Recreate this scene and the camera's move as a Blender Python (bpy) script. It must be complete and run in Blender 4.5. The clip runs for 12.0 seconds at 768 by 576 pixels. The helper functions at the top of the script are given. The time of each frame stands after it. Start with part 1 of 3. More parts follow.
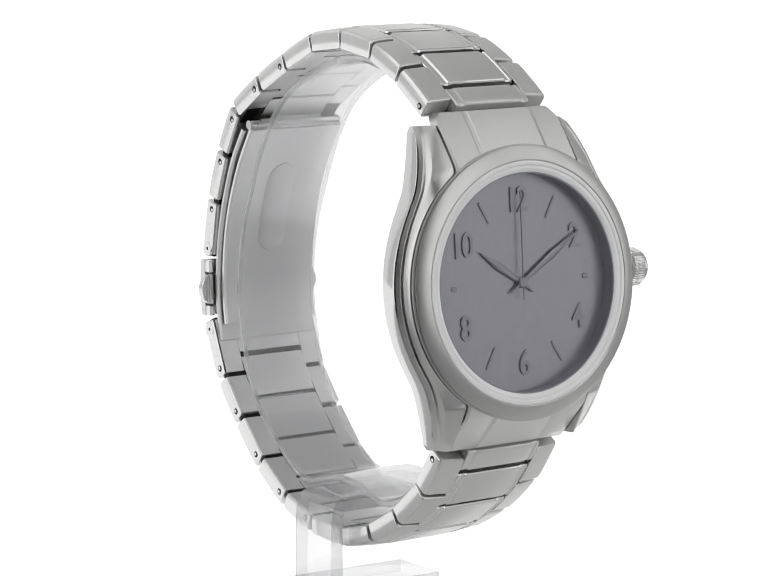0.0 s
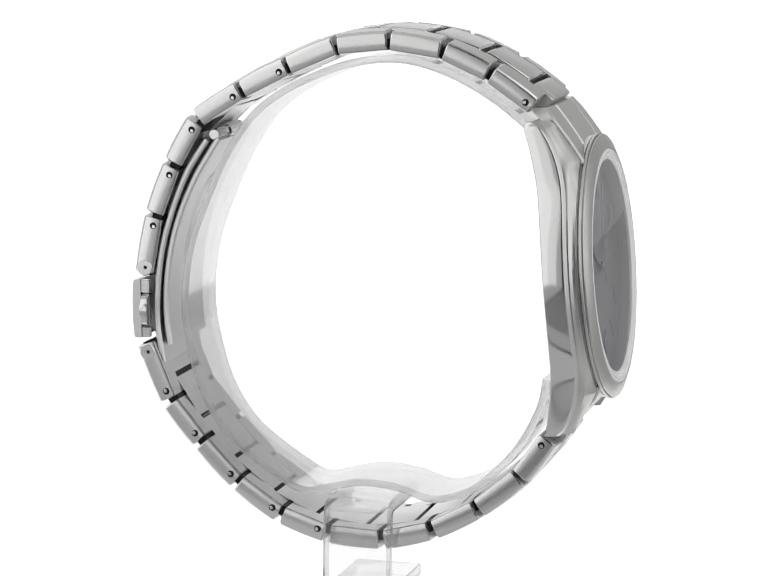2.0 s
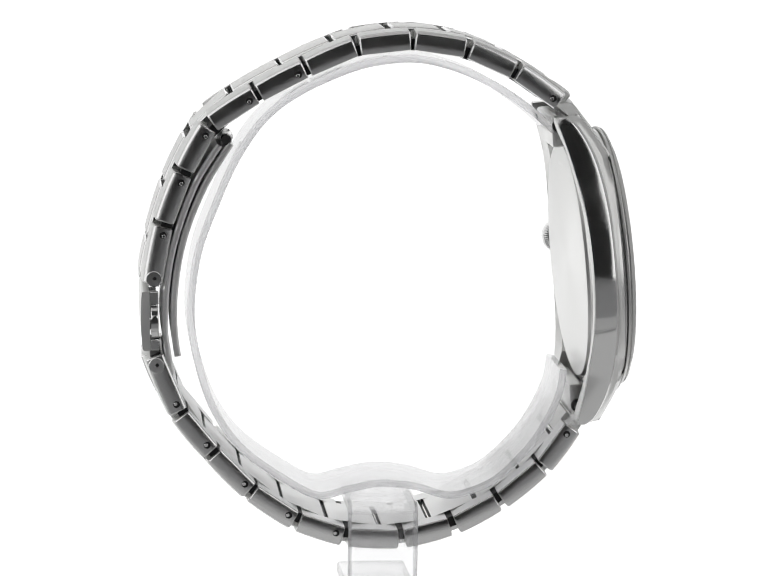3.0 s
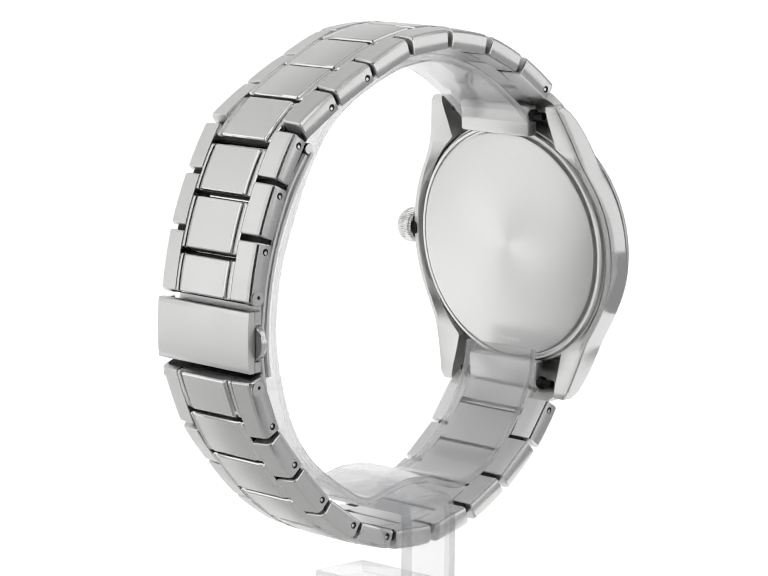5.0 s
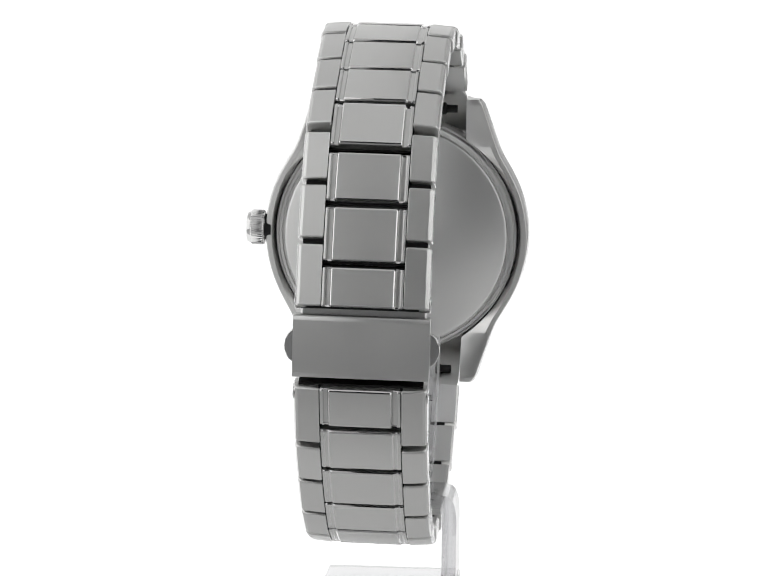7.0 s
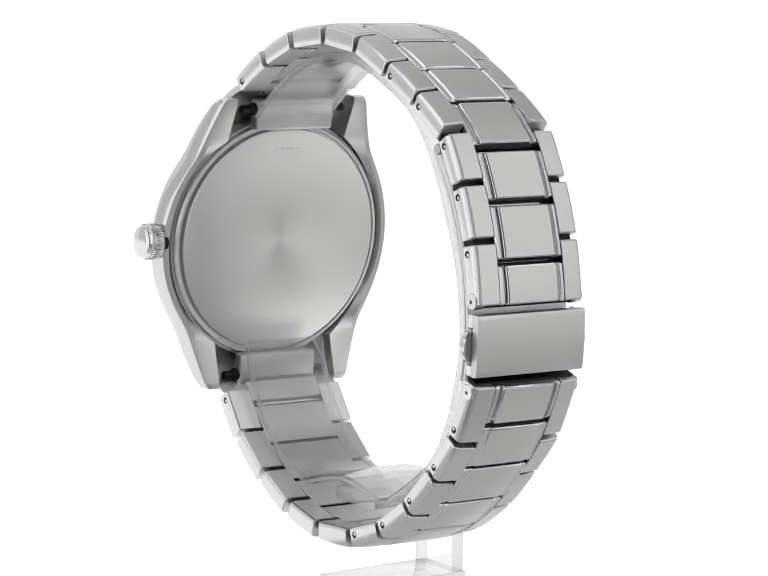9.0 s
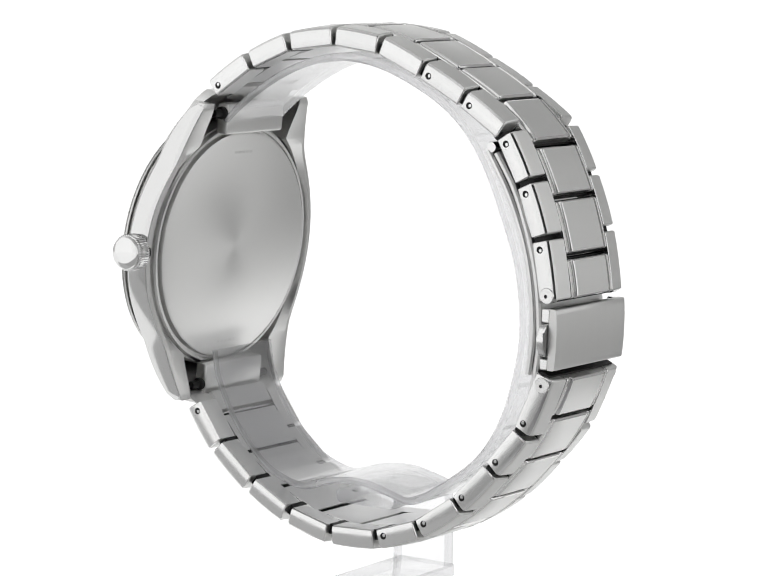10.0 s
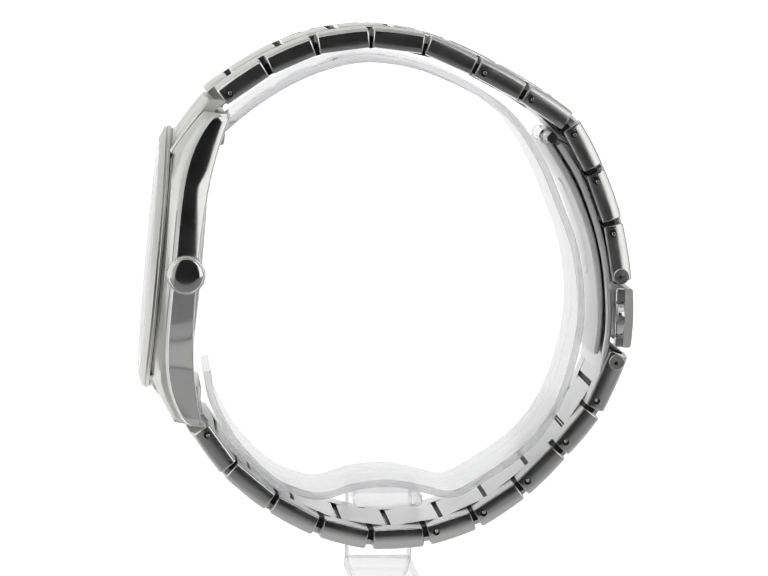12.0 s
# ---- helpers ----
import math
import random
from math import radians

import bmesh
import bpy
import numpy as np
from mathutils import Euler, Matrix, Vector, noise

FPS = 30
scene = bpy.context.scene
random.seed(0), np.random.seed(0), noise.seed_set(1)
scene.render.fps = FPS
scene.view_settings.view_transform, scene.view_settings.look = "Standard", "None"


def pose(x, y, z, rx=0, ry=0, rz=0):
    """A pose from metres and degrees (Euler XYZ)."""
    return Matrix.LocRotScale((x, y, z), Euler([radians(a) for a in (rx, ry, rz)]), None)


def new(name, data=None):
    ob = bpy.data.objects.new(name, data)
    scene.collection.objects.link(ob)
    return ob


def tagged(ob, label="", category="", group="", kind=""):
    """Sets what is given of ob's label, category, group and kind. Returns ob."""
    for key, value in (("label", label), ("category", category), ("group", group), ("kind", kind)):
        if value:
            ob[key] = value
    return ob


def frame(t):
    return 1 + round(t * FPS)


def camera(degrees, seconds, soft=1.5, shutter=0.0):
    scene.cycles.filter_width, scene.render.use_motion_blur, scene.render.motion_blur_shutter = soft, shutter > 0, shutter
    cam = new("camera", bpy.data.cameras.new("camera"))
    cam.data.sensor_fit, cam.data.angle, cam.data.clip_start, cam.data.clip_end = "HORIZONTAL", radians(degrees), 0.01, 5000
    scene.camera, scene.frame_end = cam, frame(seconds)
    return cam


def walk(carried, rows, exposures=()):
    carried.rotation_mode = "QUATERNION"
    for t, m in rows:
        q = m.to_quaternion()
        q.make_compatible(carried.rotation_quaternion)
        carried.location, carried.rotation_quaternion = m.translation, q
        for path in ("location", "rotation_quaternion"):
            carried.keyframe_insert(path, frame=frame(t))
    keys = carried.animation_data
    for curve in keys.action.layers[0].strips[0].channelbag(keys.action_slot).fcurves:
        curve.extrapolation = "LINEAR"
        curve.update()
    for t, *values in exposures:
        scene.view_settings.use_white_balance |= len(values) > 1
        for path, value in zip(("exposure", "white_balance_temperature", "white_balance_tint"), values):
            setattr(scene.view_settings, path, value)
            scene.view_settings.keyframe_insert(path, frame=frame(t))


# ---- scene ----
MM = 0.001
LIFT = 42.5                      # height of the turning centre over the sweep, mm
TURN_START, TURN_RATE = -54.37, 19.973   # degrees, degrees per second
cam = camera(14.555, 12.0, soft=1.2)
CAM = pose(-0.22 * MM, -0.4366, (64.21 + LIFT) * MM, 81.925, -0.659, 0.046)
walk(cam, [(0.0, CAM), (12.0, CAM)])

# ---- world and light: added glowing panels, a slit for the lens, a dim studio ----
world = bpy.data.worlds.new("studio")
scene.world = world
world.use_nodes = True
world.node_tree.nodes["Background"].inputs[0].default_value = (0.5, 0.5, 0.52, 1)
world.node_tree.nodes["Background"].inputs[1].default_value = 0.04
scene.view_settings.exposure = 0.0
SWEEP_GLOW = 1.04   # sweep's own added glow; added panels glow most left, least far right


# ---- materials ----
def material(name):
    m = bpy.data.materials.new(name)
    m.use_nodes = True
    return m, m.node_tree, m.node_tree.nodes["Principled BSDF"]


def node(tree, kind, **values):
    n = tree.nodes.new(kind)
    for key, value in values.items():
        n.inputs[key].default_value = value
    return n


def steel(name, colour, rough, grain=(1, 1, 1), bump=0.0, vary=0.06, aniso=0.0):
    """Steel with fine grain stretched along an axis, and broad handling marks."""
    m, t, b = material(name)
    co = t.nodes.new("ShaderNodeTexCoord")
    mp = node(t, "ShaderNodeMapping", Scale=grain)
    t.links.new(co.outputs["Object"], mp.inputs["Vector"])
    fine = node(t, "ShaderNodeTexNoise", Scale=1000.0, Detail=3.0)
    t.links.new(mp.outputs[0], fine.inputs["Vector"])
    broad = node(t, "ShaderNodeTexNoise", Scale=160.0, Detail=2.0)
    t.links.new(co.outputs["Object"], broad.inputs["Vector"])
    info = t.nodes.new("ShaderNodeObjectInfo")
    add = t.nodes.new("ShaderNodeMath")
    add.operation = "MULTIPLY_ADD"
    add.inputs[1].default_value = 0.5
    t.links.new(fine.outputs[0], add.inputs[0])
    t.links.new(broad.outputs[0], add.inputs[2])
    rg = node(t, "ShaderNodeMapRange")
    rg.inputs["From Min"].default_value, rg.inputs["From Max"].default_value = 0.45, 1.05
    rg.inputs["To Min"].default_value, rg.inputs["To Max"].default_value = max(0.02, rough - vary), rough + vary
    t.links.new(add.outputs[0], rg.inputs["Value"])
    t.links.new(rg.outputs[0], b.inputs["Roughness"])
    tint = node(t, "ShaderNodeMix")
    tint.data_type = "RGBA"
    dark = tuple(c * 0.93 for c in colour)
    tint.inputs[6].default_value, tint.inputs[7].default_value = (*colour, 1), (*dark, 1)
    t.links.new(info.outputs["Random"], tint.inputs[0])
    t.links.new(tint.outputs[2], b.inputs["Base Color"])
    b.inputs["Metallic"].default_value = 1.0
    if aniso:
        b.inputs["Anisotropic"].default_value = aniso
        tg = t.nodes.new("ShaderNodeTangent")
        tg.direction_type, tg.axis = "RADIAL", "Z"
        t.links.new(tg.outputs[0], b.inputs["Tangent"])
    if bump:
        bp = node(t, "ShaderNodeBump", Strength=bump, Distance=0.00002)
        t.links.new(fine.outputs[0], bp.inputs["Height"])
        t.links.new(bp.outputs[0], b.inputs["Normal"])
    return m


def lathed(name, colour, rough):
    """Circular-brushed steel: stretched gloss round the axis, fine rings."""
    m, t, b = material(name)
    b.inputs["Base Color"].default_value = (*colour, 1)
    b.inputs["Metallic"].default_value, b.inputs["Roughness"].default_value = 1.0, rough
    b.inputs["Anisotropic"].default_value = 0.6
    tg = t.nodes.new("ShaderNodeTangent")
    tg.direction_type, tg.axis = "RADIAL", "Z"
    t.links.new(tg.outputs[0], b.inputs["Tangent"])
    co = t.nodes.new("ShaderNodeTexCoord")
    wv = node(t, "ShaderNodeTexWave", Scale=900.0, Distortion=1.5, Detail=2.0)
    wv.wave_type, wv.rings_direction = "RINGS", "Z"
    t.links.new(co.outputs["Object"], wv.inputs["Vector"])
    rg = node(t, "ShaderNodeMapRange")
    rg.inputs["To Min"].default_value, rg.inputs["To Max"].default_value = rough - 0.012, rough + 0.012
    t.links.new(wv.outputs["Fac"], rg.inputs["Value"])
    t.links.new(rg.outputs[0], b.inputs["Roughness"])
    return m


def paint(name, colour, rough, metal=0.0, scale=400.0, spread=0.12):
    m, t, b = material(name)
    co = t.nodes.new("ShaderNodeTexCoord")
    nz = node(t, "ShaderNodeTexNoise", Scale=scale, Detail=3.0)
    t.links.new(co.outputs["Object"], nz.inputs["Vector"])
    mix = node(t, "ShaderNodeMix")
    mix.data_type = "RGBA"
    mix.inputs[6].default_value = (*[c * (1 - spread) for c in colour], 1)
    mix.inputs[7].default_value = (*[c * (1 + spread) for c in colour], 1)
    t.links.new(nz.outputs[0], mix.inputs[0])
    t.links.new(mix.outputs[2], b.inputs["Base Color"])
    b.inputs["Roughness"].default_value, b.inputs["Metallic"].default_value = rough, metal
    return m


def glow(name, colour, strength):
    m, t, b = material(name)
    b.inputs["Base Color"].default_value = (0.12, 0.12, 0.12, 1)
    b.inputs["Roughness"].default_value = 0.9
    b.inputs["Specular IOR Level"].default_value = 0.0
    b.inputs["Emission Color"].default_value = (*colour, 1)
    b.inputs["Emission Strength"].default_value = strength
    return m


def facing_gloss(t, least, most, bend=4.0):
    """Gloss that grows towards grazing view, alike from both sides of a sheet."""
    lw = node(t, "ShaderNodeLayerWeight", Blend=0.5)
    pw = t.nodes.new("ShaderNodeMath")
    pw.operation = "POWER"
    pw.inputs[1].default_value = bend
    t.links.new(lw.outputs["Facing"], pw.inputs[0])
    ma = t.nodes.new("ShaderNodeMath")
    ma.operation = "MULTIPLY_ADD"
    ma.inputs[1].default_value, ma.inputs[2].default_value = most - least, least
    t.links.new(pw.outputs[0], ma.inputs[0])
    return ma


def clear(name, ior, tint, haze, bend):
    """Clear plastic: seen straight through, Fresnel gloss, a little haze, and a share that bends the light."""
    m, t, b = material(name)
    out = t.nodes["Material Output"]
    tr = node(t, "ShaderNodeBsdfTransparent", Color=(*tint, 1))
    gl = node(t, "ShaderNodeBsdfGlossy", Roughness=0.08)
    fr = facing_gloss(t, 0.05, 1.0, 3.0)
    milk = node(t, "ShaderNodeBsdfTranslucent", Color=(0.95, 0.95, 0.96, 1))
    last = tr.outputs[0]
    for share, shader in ((haze, milk), (bend, node(t, "ShaderNodeBsdfGlass", Roughness=0.05, IOR=ior)), (None, gl)):
        mx = t.nodes.new("ShaderNodeMixShader")
        if share is None:
            t.links.new(fr.outputs[0], mx.inputs[0])
        else:
            mx.inputs[0].default_value = share
        t.links.new(last, mx.inputs[1])
        t.links.new(shader.outputs[0], mx.inputs[2])
        last = mx.outputs[0]
    t.links.new(last, out.inputs[0])
    return m


def pane(name):
    """Thin clear sheet: what lies behind shows through, and Fresnel gives the gloss."""
    m, t, b = material(name)
    out = t.nodes["Material Output"]
    tr = node(t, "ShaderNodeBsdfTransparent", Color=(0.93, 0.93, 0.95, 1))
    gl = node(t, "ShaderNodeBsdfGlossy", Roughness=0.02)
    fr = facing_gloss(t, 0.02, 1.0)
    mx = t.nodes.new("ShaderNodeMixShader")
    t.links.new(fr.outputs[0], mx.inputs[0])
    t.links.new(tr.outputs[0], mx.inputs[1])
    t.links.new(gl.outputs[0], mx.inputs[2])
    t.links.new(mx.outputs[0], out.inputs[0])
    return m


BRUSHED = steel("brushed_steel", (0.71, 0.71, 0.70), 0.40, (0.12, 3.0, 3.0), 0.25)
SATIN = steel("satin_steel", (0.68, 0.68, 0.67), 0.34, (0.3, 2.0, 2.0), 0.12)
POLISHED = steel("polished_steel", (0.74, 0.74, 0.735), 0.09, (1, 1, 1), 0.0, 0.03)
SIDE = steel("side_steel", (0.72, 0.72, 0.715), 0.17, (0.3, 1.5, 1.5), 0.04, 0.05)
CASE_SIDE = steel("case_side_steel", (0.67, 0.67, 0.665), 0.12, (0.3, 1.5, 1.5), 0.02, 0.05)
INSIDE = steel("inner_steel", (0.78, 0.78, 0.775), 0.38, (0.3, 1.6, 1.6), 0.05)
BEZEL = steel("bezel_steel", (0.60, 0.60, 0.59), 0.36, (1.2, 1.2, 1.2), 0.08)
LATHED = lathed("turned_steel", (0.74, 0.74, 0.73), 0.37)
# Near-black steel: shade of joints, pin holes and gaps put into the colour.
SHADE = steel("shade_steel", (0.03, 0.03, 0.03), 0.5)
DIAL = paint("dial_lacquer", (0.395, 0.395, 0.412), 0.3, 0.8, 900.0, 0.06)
# Darker copy of the dial grey, holding the shade of the recessed wall.
WALL_SHADE = paint("dial_wall_shade", (0.30, 0.30, 0.325), 0.4, 0.5, 500.0, 0.05)
# White base colour stands in for the light caught by the polished ring.
RING_SHINE = paint("ring_shine_white", (0.96, 0.96, 0.96), 0.12, 0.0, 500.0, 0.02)
MARK = paint("marker_metal", (0.34, 0.34, 0.355), 0.4, 0.8)
HAND = paint("hand_metal", (0.33, 0.33, 0.345), 0.35, 0.8)
CRYSTAL = pane("mineral_crystal")
ACRYLIC = clear("clear_acrylic", 1.45, (0.985, 0.985, 0.988), 0.02, 0.06)
EDGE = clear("cut_acrylic_edge", 1.45, (0.74, 0.74, 0.75), 0.14, 0.2)
RIM = clear("cuff_rim", 1.4, (0.95, 0.95, 0.955), 0.28, 0.0)
CUFF = clear("thin_acrylic", 1.4, (0.975, 0.975, 0.98), 0.16, 0.0)
# The sweep is no lamp; glow is added to keep it pure white.
SWEEP = glow("self_glowing_white_sweep", (1.0, 1.0, 1.0), SWEEP_GLOW)
STUDIO = paint("studio_paint", (0.34, 0.34, 0.345), 0.8, 0.0, 6.0, 0.2)


# ---- mesh tools (all in millimetres, turned to metres when linked) ----
def part(name, bm, mat, parent=None, label="", m=None, smooth=True):
    bmesh.ops.recalc_face_normals(bm, faces=bm.faces)
    bm.transform(Matrix.Scale(MM, 4))
    me = bpy.data.meshes.new(name)
    bm.to_mesh(me)
    bm.free()
    me.materials.append(mat)
    if smooth:
        me.shade_smooth()
        me.set_sharp_from_angle(angle=radians(28))
    return place(name, me, parent, label, m)


def place(name, me, parent=None, label="", m=None):
    ob = new(name, me)
    ob.parent = parent
    if m is not None:
        ob.matrix_local = Matrix.Translation(m.translation * MM) @ m.to_3x3().to_4x4()
    if label:
        ob["label"] = label
    return ob


def add_box(bm, x0, x1, y0, y1, z0, z1, bevel=0.0, segments=1):
    made = bmesh.new()
    vs = [made.verts.new((x, y, z)) for x in (x0, x1) for y in (y0, y1) for z in (z0, z1)]
    for q in ((0, 1, 3, 2), (4, 6, 7, 5), (0, 4, 5, 1), (2, 3, 7, 6), (0, 2, 6, 4), (1, 5, 7, 3)):
        made.faces.new([vs[i] for i in q])
    if bevel:
        bmesh.ops.bevel(made, geom=made.edges[:], offset=bevel, segments=segments, affect="EDGES", profile=0.5)
    join(bm, made)
    return bm


def join(bm, other):
    me = bpy.data.meshes.new("tmp")
    other.to_mesh(me)
    other.free()
    bm.from_mesh(me)
    bpy.data.meshes.remove(me)


def add_prism(bm, outline, y0, y1, bevel=0.0, segments=1):
    """Extrude an outline of (x, z) across y."""
    made = bmesh.new()
    a = [made.verts.new((x, y0, z)) for x, z in outline]
    b = [made.verts.new((x, y1, z)) for x, z in outline]
    made.faces.new(a)
    made.faces.new(b[::-1])
    for i in range(len(a)):
        j = (i + 1) % len(a)
        made.faces.new((a[i], b[i], b[j], a[j]))
    if bevel:
        bmesh.ops.bevel(made, geom=made.edges[:], offset=bevel, segments=segments, affect="EDGES", profile=0.5)
    join(bm, made)
    return bm


def add_section(bm, section, x0, x1, chamfer=0.0, crown=0.0, camber=(0.0, 1.0), under=0.0):
    """Run a (y, z) section along x, its ends drawn in by a rounded chamfer, the outer side slightly arched along and across."""
    cy = sum(p[0] for p in section) / len(section)
    cz = sum(p[1] for p in section) / len(section)
    steps = [(x0, chamfer), (x0 + chamfer * 0.35, chamfer * 0.3), (x0 + chamfer, 0)]
    steps += [(x0 + (x1 - x0) * q, 0) for q in (0.25, 0.5, 0.75)]
    steps += [(x1 - chamfer, 0), (x1 - chamfer * 0.35, chamfer * 0.3), (x1, chamfer)]
    rings = []
    for x, k in steps:
        arch = crown * (1 - (2 * (x - x0) / (x1 - x0) - 1) ** 2)
        ring = []
        for y, z in section:
            dy = math.copysign(min(k, abs(y - cy)), y - cy) if k else 0
            dz = math.copysign(min(k, abs(z - cz)), z - cz) if k else 0
            cut = under * (1 if x < (x0 + x1) / 2 else -1) if z < 0 and k else 0
            ring.append(bm.verts.new((x + cut, y - dy * 0.6, z - dz + (arch + camber[0] * (1 - (y / camber[1]) ** 2) if z > 0 else 0))))
        rings.append(ring)
    n = len(section)
    for a, b in zip(rings, rings[1:]):
        for i in range(n):
            j = (i + 1) % n
            bm.faces.new((a[i], a[j], b[j], b[i]))
    bm.faces.new(rings[0][::-1])
    bm.faces.new(rings[-1])
    return bm


def add_lathe(bm, profile, seg=128, wobble=None):
    """Turn a profile of (radius, height) about z; radius 0 closes an end."""
    rings = []
    for r, z in profile:
        if r == 0:
            rings.append([bm.verts.new((0, 0, z))])
        else:
            rings.append([bm.verts.new(((r + (wobble(i, r) if wobble else 0)) * math.cos(i * math.tau / seg),
                                        (r + (wobble(i, r) if wobble else 0)) * math.sin(i * math.tau / seg), z)) for i in range(seg)])
    for a, b in zip(rings, rings[1:]):
        for i in range(seg):
            j = (i + 1) % seg
            if len(a) == 1:
                bm.faces.new((a[0], b[i], b[j]))
            elif len(b) == 1:
                bm.faces.new((a[i], b[0], a[j]))
            else:
                bm.faces.new((a[i], a[j], b[j], b[i]))
    return bm


def smooth_path(points, per=8):
    """Catmull-Rom through plan points."""
    out = []
    pts = [points[0]] + list(points) + [points[-1]]
    for i in range(1, len(pts) - 2):
        p0, p1, p2, p3 = [Vector(p) for p in pts[i - 1:i + 3]]
        for k in range(per):
            t = k / per
            out.append(0.5 * (2 * p1 + (p2 - p0) * t + (2 * p0 - 5 * p1 + 4 * p2 - p3) * t * t + (3 * p1 - p0 - 3 * p2 + p3) * t ** 3))
    out.append(Vector(pts[-2]))
    return out


def add_strip(bm, path, thick, y0, y1, edge=0.25, taper=None):
    """A bent strip: a rounded-edge section carried along an (x, z) path, thick to its left."""
    rings = []
    for i, p in enumerate(path):
        d = (path[min(i + 1, len(path) - 1)] - path[max(i - 1, 0)]).normalized()
        nrm = Vector((-d.y, d.x))
        k = taper(i / (len(path) - 1)) if taper else 1.0
        a, b = y0 * k, y1 * k
        e = min(edge, thick * 0.45)
        sec = ((a + e, 0), (b - e, 0), (b, e), (b, thick - e), (b - e, thick), (a + e, thick), (a, thick - e), (a, e))
        rings.append([bm.verts.new((p.x + nrm.x * h, y, p.y + nrm.y * h)) for y, h in sec])
    for a, b in zip(rings, rings[1:]):
        for i in range(8):
            j = (i + 1) % 8
            bm.faces.new((a[i], a[j], b[j], b[i]))
    bm.faces.new(rings[0][::-1])
    bm.faces.new(rings[-1])
    return bm


def frame_at(origin, x, z):
    x, z = Vector(x).normalized(), Vector(z).normalized()
    y = z.cross(x)
    m = Matrix((x, y, z)).transposed().to_4x4()
    m.translation = Vector(origin)
    return m


# ---- studio: dim room, added glowing panels, glowing sweep ----
def build_studio():
    bm = bmesh.new()
    add_box(bm, -2200, 2200, -2600, 1800, -800, 1900)
    room = part("wall_studio", bm, STUDIO, smooth=False)
    tagged(room, "dim grey painted studio walls around the table", "wall", kind="structure")
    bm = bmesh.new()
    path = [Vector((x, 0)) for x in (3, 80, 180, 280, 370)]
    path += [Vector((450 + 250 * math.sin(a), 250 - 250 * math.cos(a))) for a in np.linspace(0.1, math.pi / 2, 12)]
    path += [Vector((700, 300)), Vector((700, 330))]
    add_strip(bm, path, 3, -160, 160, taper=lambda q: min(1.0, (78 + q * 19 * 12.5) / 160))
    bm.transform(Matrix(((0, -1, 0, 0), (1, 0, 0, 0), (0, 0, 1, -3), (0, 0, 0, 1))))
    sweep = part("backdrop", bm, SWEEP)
    tagged(sweep, "seamless white sweep under the stand, given its own glow", "backdrop", kind="structure")
    # Unseen glowing panels, added and tuned to light the steel and its reflections.
    for name, box, power in (("fill_side_left", (-540, -536, -330, 60, -4, 780), 1.15), ("fill_mid_left", (-540, -536, 64, 250, -4, 780), 0.55), ("fill_corner_left", (-540, -536, 254, 690, -4, 780), 0.8),
                             ("fill_side_right", (536, 540, -110, 160, -4, 780), 0.95), ("fill_wing_right", (536, 540, -330, -114, -4, 780), 0.55), ("fill_corner_right", (536, 540, 164, 690, -4, 780), 0.3),
                             ("fill_roof", (-540, 120, -330, 690, 782, 786), 0.5), ("fill_roof_right", (124, 540, -330, 690, 782, 786), 0.36),
                             ("fill_front_left", (-534, -254, -330, -326, -4, 780), 1.05), ("fill_flap_left", (-250, -134, -330, -326, -4, 780), 0.85),
                             ("fill_lap_left", (-130, -72, -330, -326, -4, 780), 0.4), ("fill_front_right", (150, 534, -330, -326, -4, 780), 1.2),
                             ("fill_back_upper", (-163, 163, 700, 704, 332, 780), 0.75), ("fill_back_left", (-534, -165, 696, 700, -4, 780), 0.8), ("fill_back_right", (165, 534, 696, 700, -4, 780), 0.42),
                             ("fill_floor_front", (-200, 200, -42, 1, -3, 0), 0.45), ("fill_floor_left", (-536, -1, -12, 694, -8, -4), 1.05),
                             ("fill_floor_right", (1, 536, -12, 694, -8, -4), 0.3),
                             ("fill_apron_left", (-536, -204, -330, -16, -8, -4), 1.1), ("fill_apron_near", (-200, -80, -320, -66, -8, -4), 0.35), ("fill_apron_mid", (-196, 196, -62, -46, -3, 0), 0.35), ("fill_apron_right", (204, 536, -330, -16, -8, -4), 0.4)):
        bm = bmesh.new()
        add_box(bm, *box)
        fill_panel = part(name, bm, glow(name + "_glow", (1.0, 1.0, 1.0), power), smooth=False)
        tagged(fill_panel, "unseen glowing panel, added to light the steel", "light tent", kind="structure")
    bm = bmesh.new()
    add_box(bm, -600, 600, -360, 760, -40, -10, 3)
    for x in (-560, 510):
        for y in (-320, 680):
            add_box(bm, x, x + 50, y, y + 50, -799, -40)
    table = part("studio_table", bm, STUDIO)
    tagged(table, "dark studio table under the added glowing panels", "table")


# ---- the bracelet's plan: joints of the chain, seen from the side (forward, up) ----
UPPER = ((24.4, 30.4), (17.95, 34.83), (10.87, 37.93), (3.16, 39.0), (-4.66, 38.1), (-11.87, 34.95), (-18.75, 31.35), (-25.45, 27.0), (-29.15, 20.2), (-31.9, 12.85), (-33.5, 3.9))
LOWER = ((27.1, -16.5), (22.85, -22.45), (16.8, -27.5), (10.0, -31.2), (2.5, -33.15), (-5.6, -32.8), (-12.75, -30.4), (-19.3, -26.0), (-24.85, -20.35), (-29.65, -14.55), (-33.35, -5.8))
HALF, INNER, PLATEAU = 9.15, 5.6, 4.4   # half widths of band, centre piece, raised flat
CAMBER = 0.5   # rise of the outer face from its edges to its middle
SHIFT = 3.0   # how far each centre piece lies ahead of its side pieces


